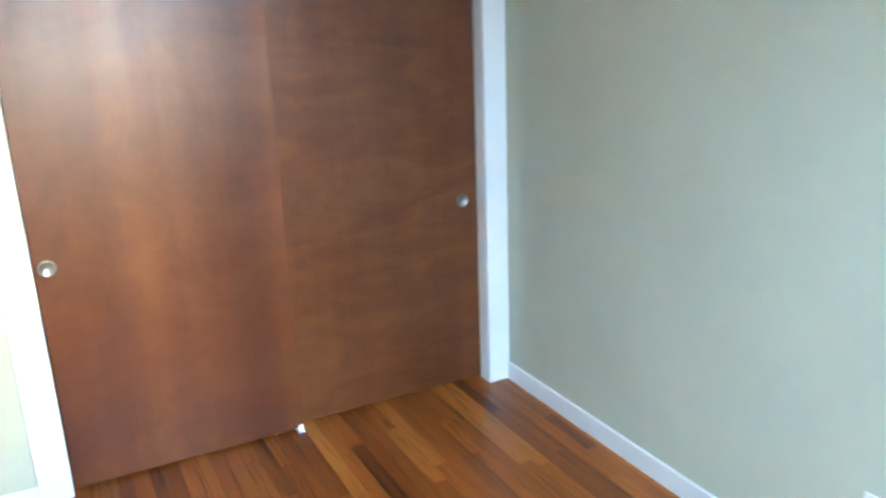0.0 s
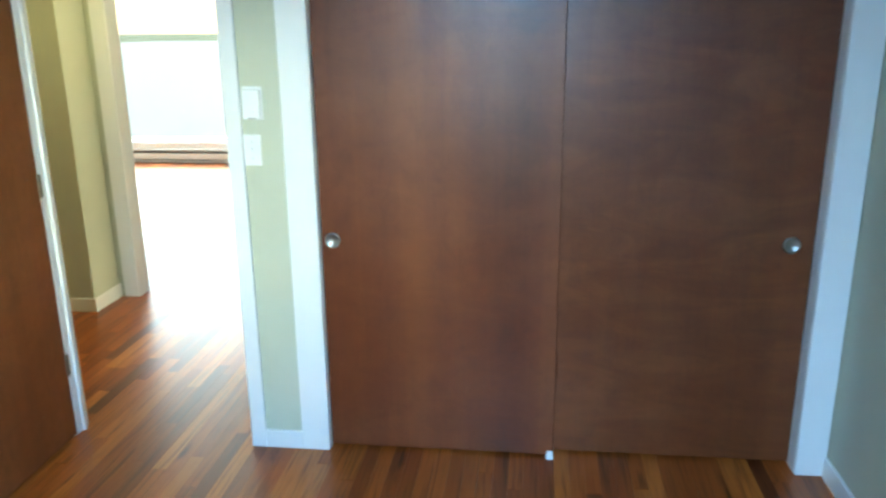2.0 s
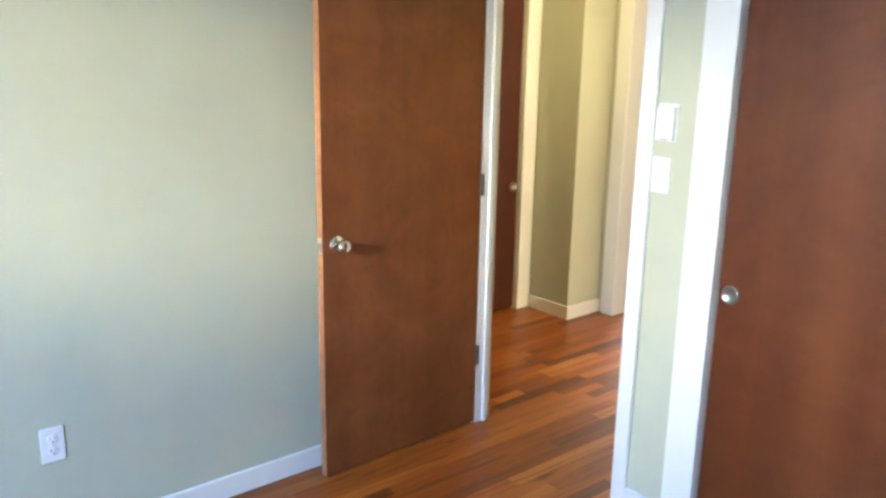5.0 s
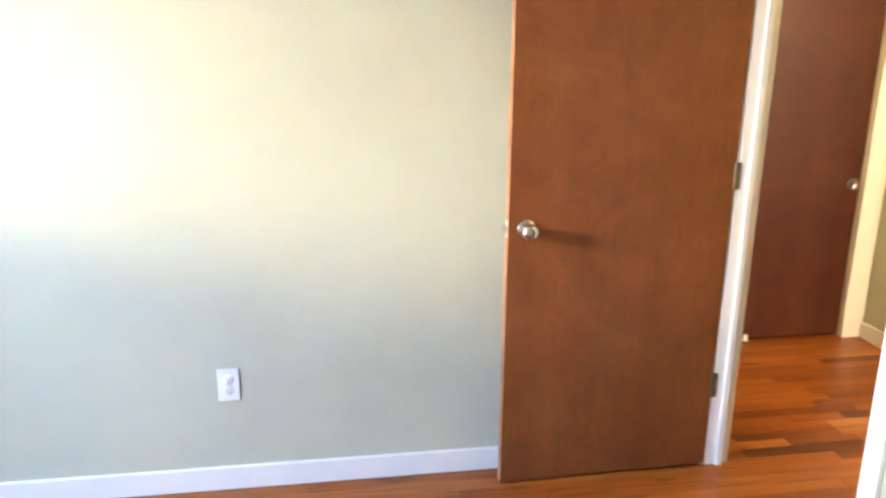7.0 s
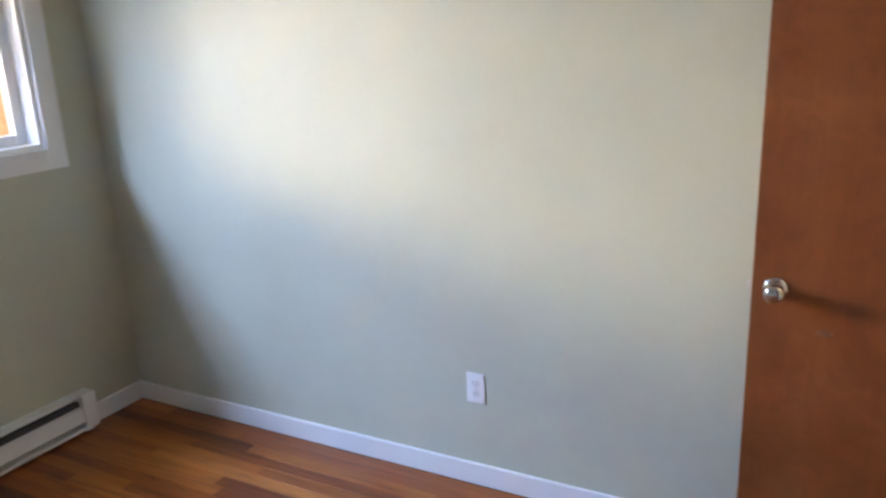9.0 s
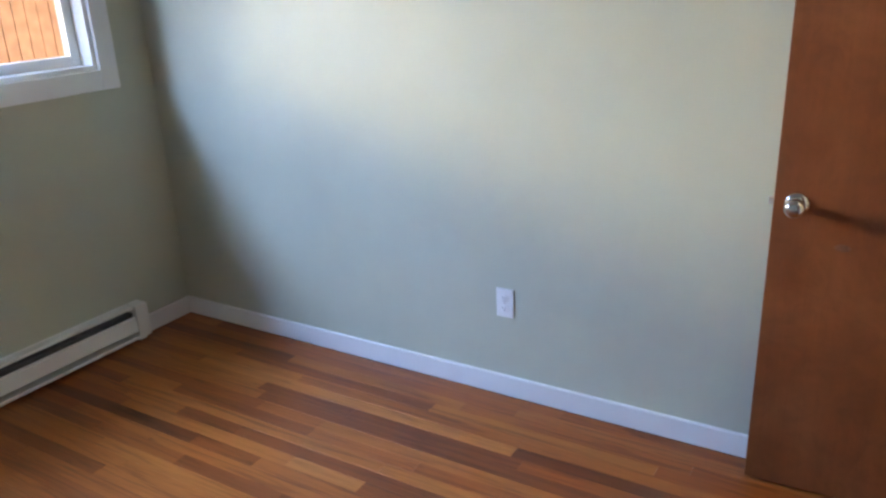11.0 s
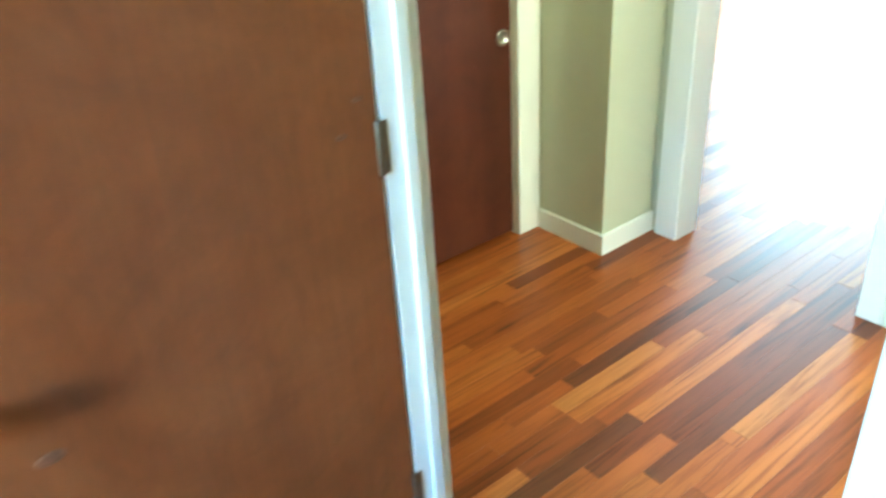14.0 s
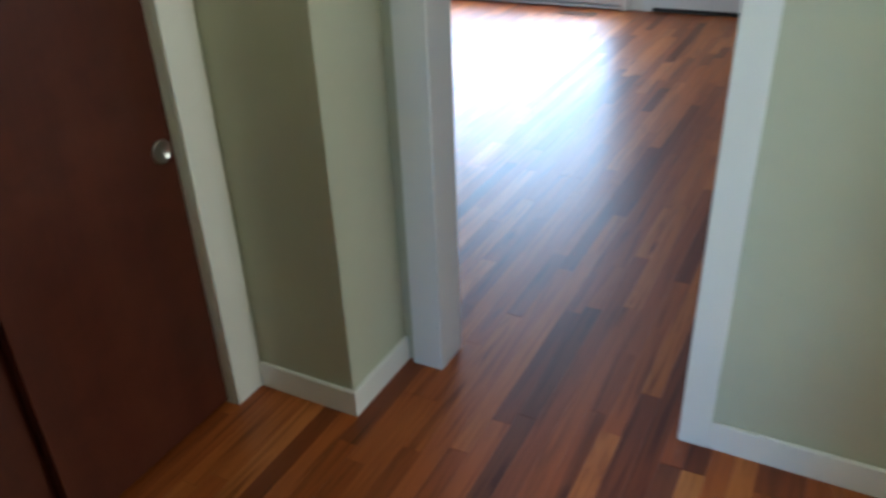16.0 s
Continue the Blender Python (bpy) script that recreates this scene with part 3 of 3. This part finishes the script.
# ---- windows ----
def window(name, x0, x1, z0, z1, y_in, depth, sgn, mullions, label, cw=0.085):
    """Opening x0..x1, z0..z1 in a wall whose inner face is y_in; sgn: the way out along y."""
    ob = tagged(empty(name), label, "window", kind="structure")

    def slab(a, b, c, d, e, f, bev=0.003):
        lo, hi = sorted((c, d))
        return box(a, b, lo, hi, e, f, bev)
    yi, yo = y_in, y_in + sgn * depth
    pr = y_in - sgn * 0.018
    part("casing", slab(x0 - cw, x0, pr, yi, z0 - cw, z1 + cw), M_TRIM, ob)
    part("casing", slab(x1, x1 + cw, pr, yi, z0 - cw, z1 + cw), M_TRIM, ob)
    part("casing", slab(x0, x1, pr, yi, z0 - cw, z0), M_TRIM, ob)
    part("casing", slab(x0, x1, pr, yi, z1, z1 + cw), M_TRIM, ob)
    t = 0.018
    part("reveal", slab(x0, x0 + t, yi, yo, z0, z1, 0), M_TRIM, ob)
    part("reveal", slab(x1 - t, x1, yi, yo, z0, z1, 0), M_TRIM, ob)
    part("reveal", slab(x0 + t, x1 - t, yi, yo, z1 - t, z1, 0), M_TRIM, ob)
    part("window_sill", slab(x0 + t, x1 - t, yi, yo, z0, z0 + t, 0), M_TRIM, ob)
    ya, yb = y_in + sgn * depth * 0.50, y_in + sgn * depth * 0.86
    f = 0.042
    xs = [x0 + t] + [x0 + t + (x1 - x0 - 2 * t) * (k + 1) / (mullions + 1) for k in range(mullions)] + [x1 - t]
    for k, (a, b) in enumerate(zip(xs, xs[1:])):
        s = part("sash", boxes(), M_VINYL, ob)
        off = sgn * 0.012 * (k % 2)
        lo, hi = sorted((ya + off, yb + off - sgn * 0.012))
        bm = boxes((a, a + f, lo, hi, z0 + t, z1 - t), (b - f, b, lo, hi, z0 + t, z1 - t), (a + f, b - f, lo, hi, z0 + t, z0 + t + f), (a + f, b - f, lo, hi, z1 - t - f, z1 - t), bev=0.003)
        bm.to_mesh(s.data)
        bm.free()
        mid = (lo + hi) / 2
        g = part("pane", box(a + f - 0.005, b - f + 0.005, mid - 0.002, mid + 0.002, z0 + t + f - 0.005, z1 - t - f + 0.005), M_GLASS, s)
        g.visible_shadow = False
    return ob


window("window_1", WX0, WX1, WZ0, WZ1, -L_ROOM, 0.15, -1, 1, "white vinyl sliding window with a wide painted casing")
window("window_2", VX0, VX1, VZ0, VZ1, FY, 0.15, 1, 0, "wide white-framed living-room window above a heater")


# ---- living-room entry door ----
def panel_door(x0, x1, y, label):
    ob = tagged(empty("door_3"), label, "door", kind="structure")
    part("casing", box(x0 - 0.085, x0 - 0.004, y - 0.02, y, 0, HEAD + 0.05, 0.004), M_TRIM, ob)
    part("casing", box(x1 + 0.004, x1 + 0.085, y - 0.02, y, 0, HEAD + 0.05, 0.004), M_TRIM, ob)
    part("casing", box(x0 - 0.085, x1 + 0.085, y - 0.021, y, HEAD + 0.051, HEAD + 0.13, 0.004), M_TRIM, ob)
    part("slab", box(x0, x1, y - 0.012, y, 0.0345, HEAD, 0.002), M_TRIM, ob)
    w = (x1 - x0 - 0.33) / 2
    for cx in (x0 + 0.11, x1 - 0.11 - w):
        for za, zb in ((0.24, 0.78), (0.95, 1.50), (1.66, 1.90)):
            part("moulding", boxes((cx, cx + w, y - 0.018, y - 0.012, za, za + 0.018), (cx, cx + w, y - 0.018, y - 0.012, zb - 0.018, zb),
                 (cx, cx + 0.018, y - 0.018, y - 0.012, za + 0.018, zb - 0.018), (cx + w - 0.018, cx + w, y - 0.018, y - 0.012, za + 0.018, zb - 0.018), bev=0.002), M_TRIM, ob)
    part("sweep", box(x0, x1, y - 0.016, y, 0.002, 0.034), M_SLOT, ob, "dark door-bottom sweep")
    km = pose(x0 + 0.07, y - 0.012, 0.93, 90, 0, 0)
    part("knob", lathe([(0.0, 0.0), (0.03, 0.0), (0.03, 0.006), (0.012, 0.01), (0.012, 0.03), (0.024, 0.038), (0.027, 0.05), (0.02, 0.062), (0, 0.066)], km), M_CHROME, ob)
    return ob


panel_door(-1.10, -0.22, FY, "white painted panelled entry door in the living room")

reg = tagged(empty("floor_register"), "small bronze floor register near the heater", "floor vent")
part("frame", boxes((-1.80, -1.50, 6.30, 6.312, 0.0, 0.006), (-1.80, -1.50, 6.388, 6.40, 0.0, 0.006), (-1.80, -1.788, 6.312, 6.388, 0.0, 0.006), (-1.512, -1.50, 6.312, 6.388, 0.0, 0.006)), M_BRONZE, reg)
for k in range(9):
    part("slat", box(-1.786 + k * 0.031, -1.772 + k * 0.031, 6.312, 6.388, 0.0005, 0.005), M_BRONZE, reg)

# ---- hall ceiling light ----
M_GLOBE = bpy.data.materials.new("opal_glass_lit")
M_GLOBE.use_nodes = True
_g = M_GLOBE.node_tree.nodes["Principled BSDF"]
_g.inputs["Base Color"].default_value = (0.9, 0.86, 0.78, 1)
_g.inputs["Emission Color"].default_value = (1.0, 0.82, 0.52, 1)
_g.inputs["Emission Strength"].default_value = 2.0
lamp_ob = tagged(empty("ceiling_light", pose(0.05, 0.80, H)), "lit opal glass ceiling light in the hall", "ceiling light")
part("base", lathe([(0, 0), (0.09, 0), (0.092, -0.012), (0.075, -0.022), (0, -0.022)]), M_SATIN, lamp_ob)
part("shade", lathe([(0.072, -0.022), (0.125, -0.04), (0.135, -0.065), (0.11, -0.095), (0.06, -0.112), (0.0, -0.116)]), M_GLOBE, lamp_ob, "warm glowing opal glass bowl")

# ---- red-floored room ----
structure("floor_red", boxes((HX1 + 0.090, 2.9, 0.76, LY + 0.5, -0.04, 0.001)), M_RED, "glossy red floor seen through a doorway", "floor")
structure("threshold", box(HX1 + 0.076, HX1 + 0.0895, EY0, EY1, -0.01, 0.004, 0.0015), M_GROUT, "thin tan threshold strip between floors", "threshold")

# ---- outside ----
structure("ground", box(-300, 300, -300, 300, -0.36, -0.31),
          M_GRASS, "sunlit lawn around the house", "ground")
structure("patio", box(-60, 40, FY + 0.3, 120, -0.31, -0.28), M_CONCRETE, "sunlit pale concrete patio outside", "patio")
structure("outer_walls", boxes((3.2, 3.4, -L_ROOM - 0.15, FY + 0.15, -0.3, H), (-4.4, -4.2, LY, FY + 0.15, -0.3, H), (-4.4, HX0 - 0.75, LY - 0.1, LY, -0.3, H)), M_STUCCO, "pale outer house wall", "wall")
structure("roof", box(-4.7, 3.7, -L_ROOM - 0.55, FY + 0.55, H + 0.121, H + 0.25), M_STUCCO, "low roof with short eaves", "roof")


def fence(x0, x1, y, h):
    ob = tagged(empty("fence"), "sunlit orange cedar board fence behind the house", "fence")
    board = box(-0.066, 0.066, -0.010, 0.010, 0, h, 0.002)
    me = bpy.data.meshes.new("board")
    board.to_mesh(me)
    board.free()
    me.materials.append(M_CEDAR)
    k = 0
    x = x0
    while x < x1:
        b = new("board", me)
        b.parent = ob
        b.location = (x, y + random.uniform(-0.004, 0.004), -0.30 + random.uniform(0, 0.012))
        x += 0.139
        k += 1
    for z in (0.25, 1.0, 1.65):
        part("rail", box(x0 - 0.1, x1 + 0.1, y - 0.055, y - 0.014, z - 0.3, z - 0.21, 0.003), M_CEDAR, ob)
    x = x0
    while x <= x1 + 0.01:
        part("post", box(x - 0.045, x + 0.045, y - 0.15, y - 0.058, -0.3, h - 0.27, 0.004), M_CEDAR, ob)
        x += 2.4
    return ob


fence(-8.0, 9.0, -8.6, 1.86)


def tree(x, y, h, spread, seed, leaf):
    rnd = random.Random(seed)
    ob = tagged(empty("tree", pose(x, y, -0.32)), "leafy green tree beyond the window", "tree", "trees outside")
    bm = bmesh.new()

    def limb(p, d, ln, r, depth):
        q = p + d * ln
        side = d.orthogonal().normalized()
        other = d.cross(side)
        a = [bm.verts.new(p + (side * math.cos(k * math.pi / 3) + other * math.sin(k * math.pi / 3)) * r) for k in range(6)]
        b = [bm.verts.new(q + (side * math.cos(k * math.pi / 3) + other * math.sin(k * math.pi / 3)) * r * 0.62) for k in range(6)]
        for k in range(6):
            bm.faces.new((a[k], a[(k + 1) % 6], b[(k + 1) % 6], b[k]))
        if depth == 0:
            tips.append(q)
            return
        for _ in range(4 if depth > 1 else 3):
            nd = (d + Vector((rnd.uniform(-1, 1), rnd.uniform(-1, 1), rnd.uniform(-0.3, 0.6))) * 0.9).normalized()
            limb(p + d * ln * rnd.uniform(0.55, 1.0), nd, ln * rnd.uniform(0.45, 0.65), r * 0.5, depth - 1)
    tips = []
    limb(Vector((0, 0, 0)), Vector((0.02, 0.01, 1)).normalized(), h * 0.55, h * 0.026, 3)
    part("trunk", bm, M_BARK, ob)
    verts, faces = [], []
    for p in tips:
        for _ in range(26):
            c = p + Vector((rnd.gauss(0, 1), rnd.gauss(0, 1), rnd.gauss(0, 0.8))) * spread
            u = Vector((rnd.uniform(-1, 1), rnd.uniform(-1, 1), rnd.uniform(-1, 1))).normalized()
            v = u.orthogonal().normalized()
            s = rnd.uniform(0.06, 0.13)
            i = len(verts)
            verts += [c - u * s, c + v * s * 0.5, c + u * s, c - v * s * 0.5]
            faces.append((i, i + 1, i + 2, i + 3))
    me = bpy.data.meshes.new("crown")
    me.from_pydata([tuple(v) for v in verts], [], faces)
    me.materials.append(leaf)
    c = new("crown", me)
    c.parent = ob
    return ob


for k, (tx, ty, th, sp) in enumerate(((-2.5, -13.0, 8.5, 0.55), (1.5, -14.5, 9.5, 0.6), (5.5, -12.8, 8.0, 0.5), (-6.5, -12.5, 7.5, 0.5), (-2.72, -9.7, 5.2, 0.35))):
    tree(tx, ty, th, sp, 40 + k, M_LEAF)


def hedge(x0, x1, y, h, seed):
    """A dense evergreen screen: many small leaves round a row of thin stems."""
    rnd = random.Random(seed)
    ob = tagged(empty("hedge"), "dark shaded evergreen hedge behind the fence", "hedge")
    stems = bmesh.new()
    for k in range(int((x1 - x0) / 0.9)):
        x = x0 + 0.9 * k + rnd.uniform(-0.2, 0.2)
        box(x - 0.04, x + 0.04, y - 0.04, y + 0.04, -0.31, h * 0.8, 0.01, stems)
    part("stems", stems, M_BARK, ob)
    verts, faces = [], []
    for _ in range(26000):
        x, z = rnd.uniform(x0, x1), rnd.uniform(-0.2, 1.0)
        top = h * (0.86 + 0.14 * math.sin(x * 2.3) * math.sin(x * 0.7 + 1))
        c = Vector((x, y + rnd.gauss(0, 0.45), max(-0.25, z * top)))
        u = Vector((rnd.uniform(-1, 1), rnd.uniform(-1, 1), rnd.uniform(-1, 1))).normalized()
        v = u.orthogonal().normalized()
        a = rnd.uniform(0.07, 0.13)
        i = len(verts)
        verts += [c - u * a, c + v * a * 0.5, c + u * a, c - v * a * 0.5]
        faces.append((i, i + 1, i + 2, i + 3))
    leaves = bpy.data.meshes.new("foliage")
    leaves.from_pydata([tuple(p) for p in verts], [], faces)
    leaves.materials.append(M_LEAF)
    crown = new("foliage", leaves)
    crown.parent = ob
    return ob


hedge(-7.5, 1.5, -11.2, 4.4, 77)


# ---- strip floor, last ----
STRIP = 0.0572
structure("floor", boxes((-0.12, W + 0.0, -L_ROOM, 0.0, -0.05, -0.004), (HX0 - 0.06, HX1 + 0.07, 0.0, LY + 0.115, -0.05, -0.004), (CX0 - 0.02, W, 0.0, 0.66, -0.05, -0.004),
          (-4.1, 2.3, LY + 0.115, FY, -0.05, -0.004)), M_SUBFLOOR, "reddish-orange strip wood floor", "floor")
floor_ob = bpy.data.objects["floor"]
rnd = random.Random(5)
KNOWN_STRIPS = ((0.205, 0.65, 1.59, M_STRIP_DARK), (-0.19, 0.75, 1.55, M_STRIP_DARK), (-0.19, 1.60, 2.20, M_STRIP_DARK), (0.070, 0.18, 0.78, M_STRIP_DARK), (-0.142, 0.67, 1.10, M_STRIP_PALE), (0.262, 0.95, 1.60, M_STRIP_PALE))   # x, y from, y to of the strips that stand out


def row_runs(x):
    """The stretches of floor along y that a row of strips at x covers."""
    runs = []
    if -0.0 <= x <= W:
        runs.append([-L_ROOM, 0.0])
    if HX0 - 0.055 <= x <= HX1 + 0.065:
        if runs:
            runs[-1][1] = LY + 0.115
        else:
            runs.append([0.0, LY + 0.115])
    elif CX0 - 0.02 <= x <= W and runs:
        runs[-1][1] = 0.65
    if -4.1 <= x <= 2.3:
        if runs and runs[-1][1] > LY:
            runs[-1][1] = FY
        else:
            runs.append([LY + 0.115, FY])
    return runs


strip_mesh = {}


def strip_piece(n):
    """A strip n decimetres long with eased long edges, shared by its like."""
    if n not in strip_mesh:
        ln, w, e = n / 20 - 0.0006, STRIP - 0.0003, 0.0003
        bm = bmesh.new()
        ring = ((-w / 2, -0.004), (-w / 2, -e), (-w / 2 + e, 0), (w / 2 - e, 0), (w / 2, -e), (w / 2, -0.004))
        a = [bm.verts.new((x, 0.0006, z)) for x, z in ring]
        b = [bm.verts.new((x, ln, z)) for x, z in ring]
        for k in range(5):
            bm.faces.new((a[k], b[k], b[k + 1], a[k + 1]))
        bm.faces.new(a), bm.faces.new(b[::-1])
        me = bpy.data.meshes.new("strip")
        bm.to_mesh(me)
        bm.free()
        me.materials.append(M_STRIP)
        strip_mesh[n] = me
    return strip_mesh[n]


near_count = 0
rest_v, rest_f = [], []
x = -4.1 + STRIP / 2
while x < W:
    for y0, y1 in row_runs(x):
        y = y0
        first = True
        marks = [(a, b, tone) for dx, a, b, tone in KNOWN_STRIPS if abs(dx - x) <= STRIP / 2]
        while y < y1 - 1e-4:
            n = rnd.choice((6, 9, 12, 14, 17, 20, 23, 26, 30))
            if first:
                n = rnd.randint(3, 20)
                first = False
            stain = None
            for a, b, tone in marks:
                if abs(y - a) < 0.03:
                    n, stain = round((b - a) * 20), tone
                elif y < a < y + n / 20 + 0.06:
                    n = max(1, round((a - y) * 20))
            ln = min(n / 20, y1 - y)
            near = -0.98 < x < 0.98 and -0.75 < y + ln and y < 2.3
            if (near or stain) and near_count < 300 and abs(ln - n / 20) < 1e-4:
                s = new("strip", strip_piece(n))
                s.parent = floor_ob
                s.location = (x, y, rnd.uniform(-0.0004, 0.0))
                near_count += 1
                if stain:
                    s.material_slots[0].link = "OBJECT"
                    s.material_slots[0].material = stain
            else:
                w, e, zt = STRIP - 0.0003, 0.0003, rnd.uniform(-0.0004, 0.0)
                i = len(rest_v)
                for yy in (y + 0.0006, y + ln - 0.0006):
                    rest_v += [(x - w / 2, yy, -0.004), (x - w / 2, yy, zt - e), (x - w / 2 + e, yy, zt), (x + w / 2 - e, yy, zt), (x + w / 2, yy, zt - e), (x + w / 2, yy, -0.004)]
                rest_f += [(i + k, i + k + 6, i + k + 7, i + k + 1) for k in range(5)]
                rest_f += [tuple(i + k for k in range(6)), tuple(i + 11 - k for k in range(6))]
            y += n / 20
    x += STRIP
me = bpy.data.meshes.new("floor_strips")
me.from_pydata(rest_v, [], rest_f)
me.materials.append(M_STRIPS)
rest = new("floor_strips", me)
rest.parent = floor_ob
tagged(rest, "reddish-orange wooden floor strips", kind="stuff")
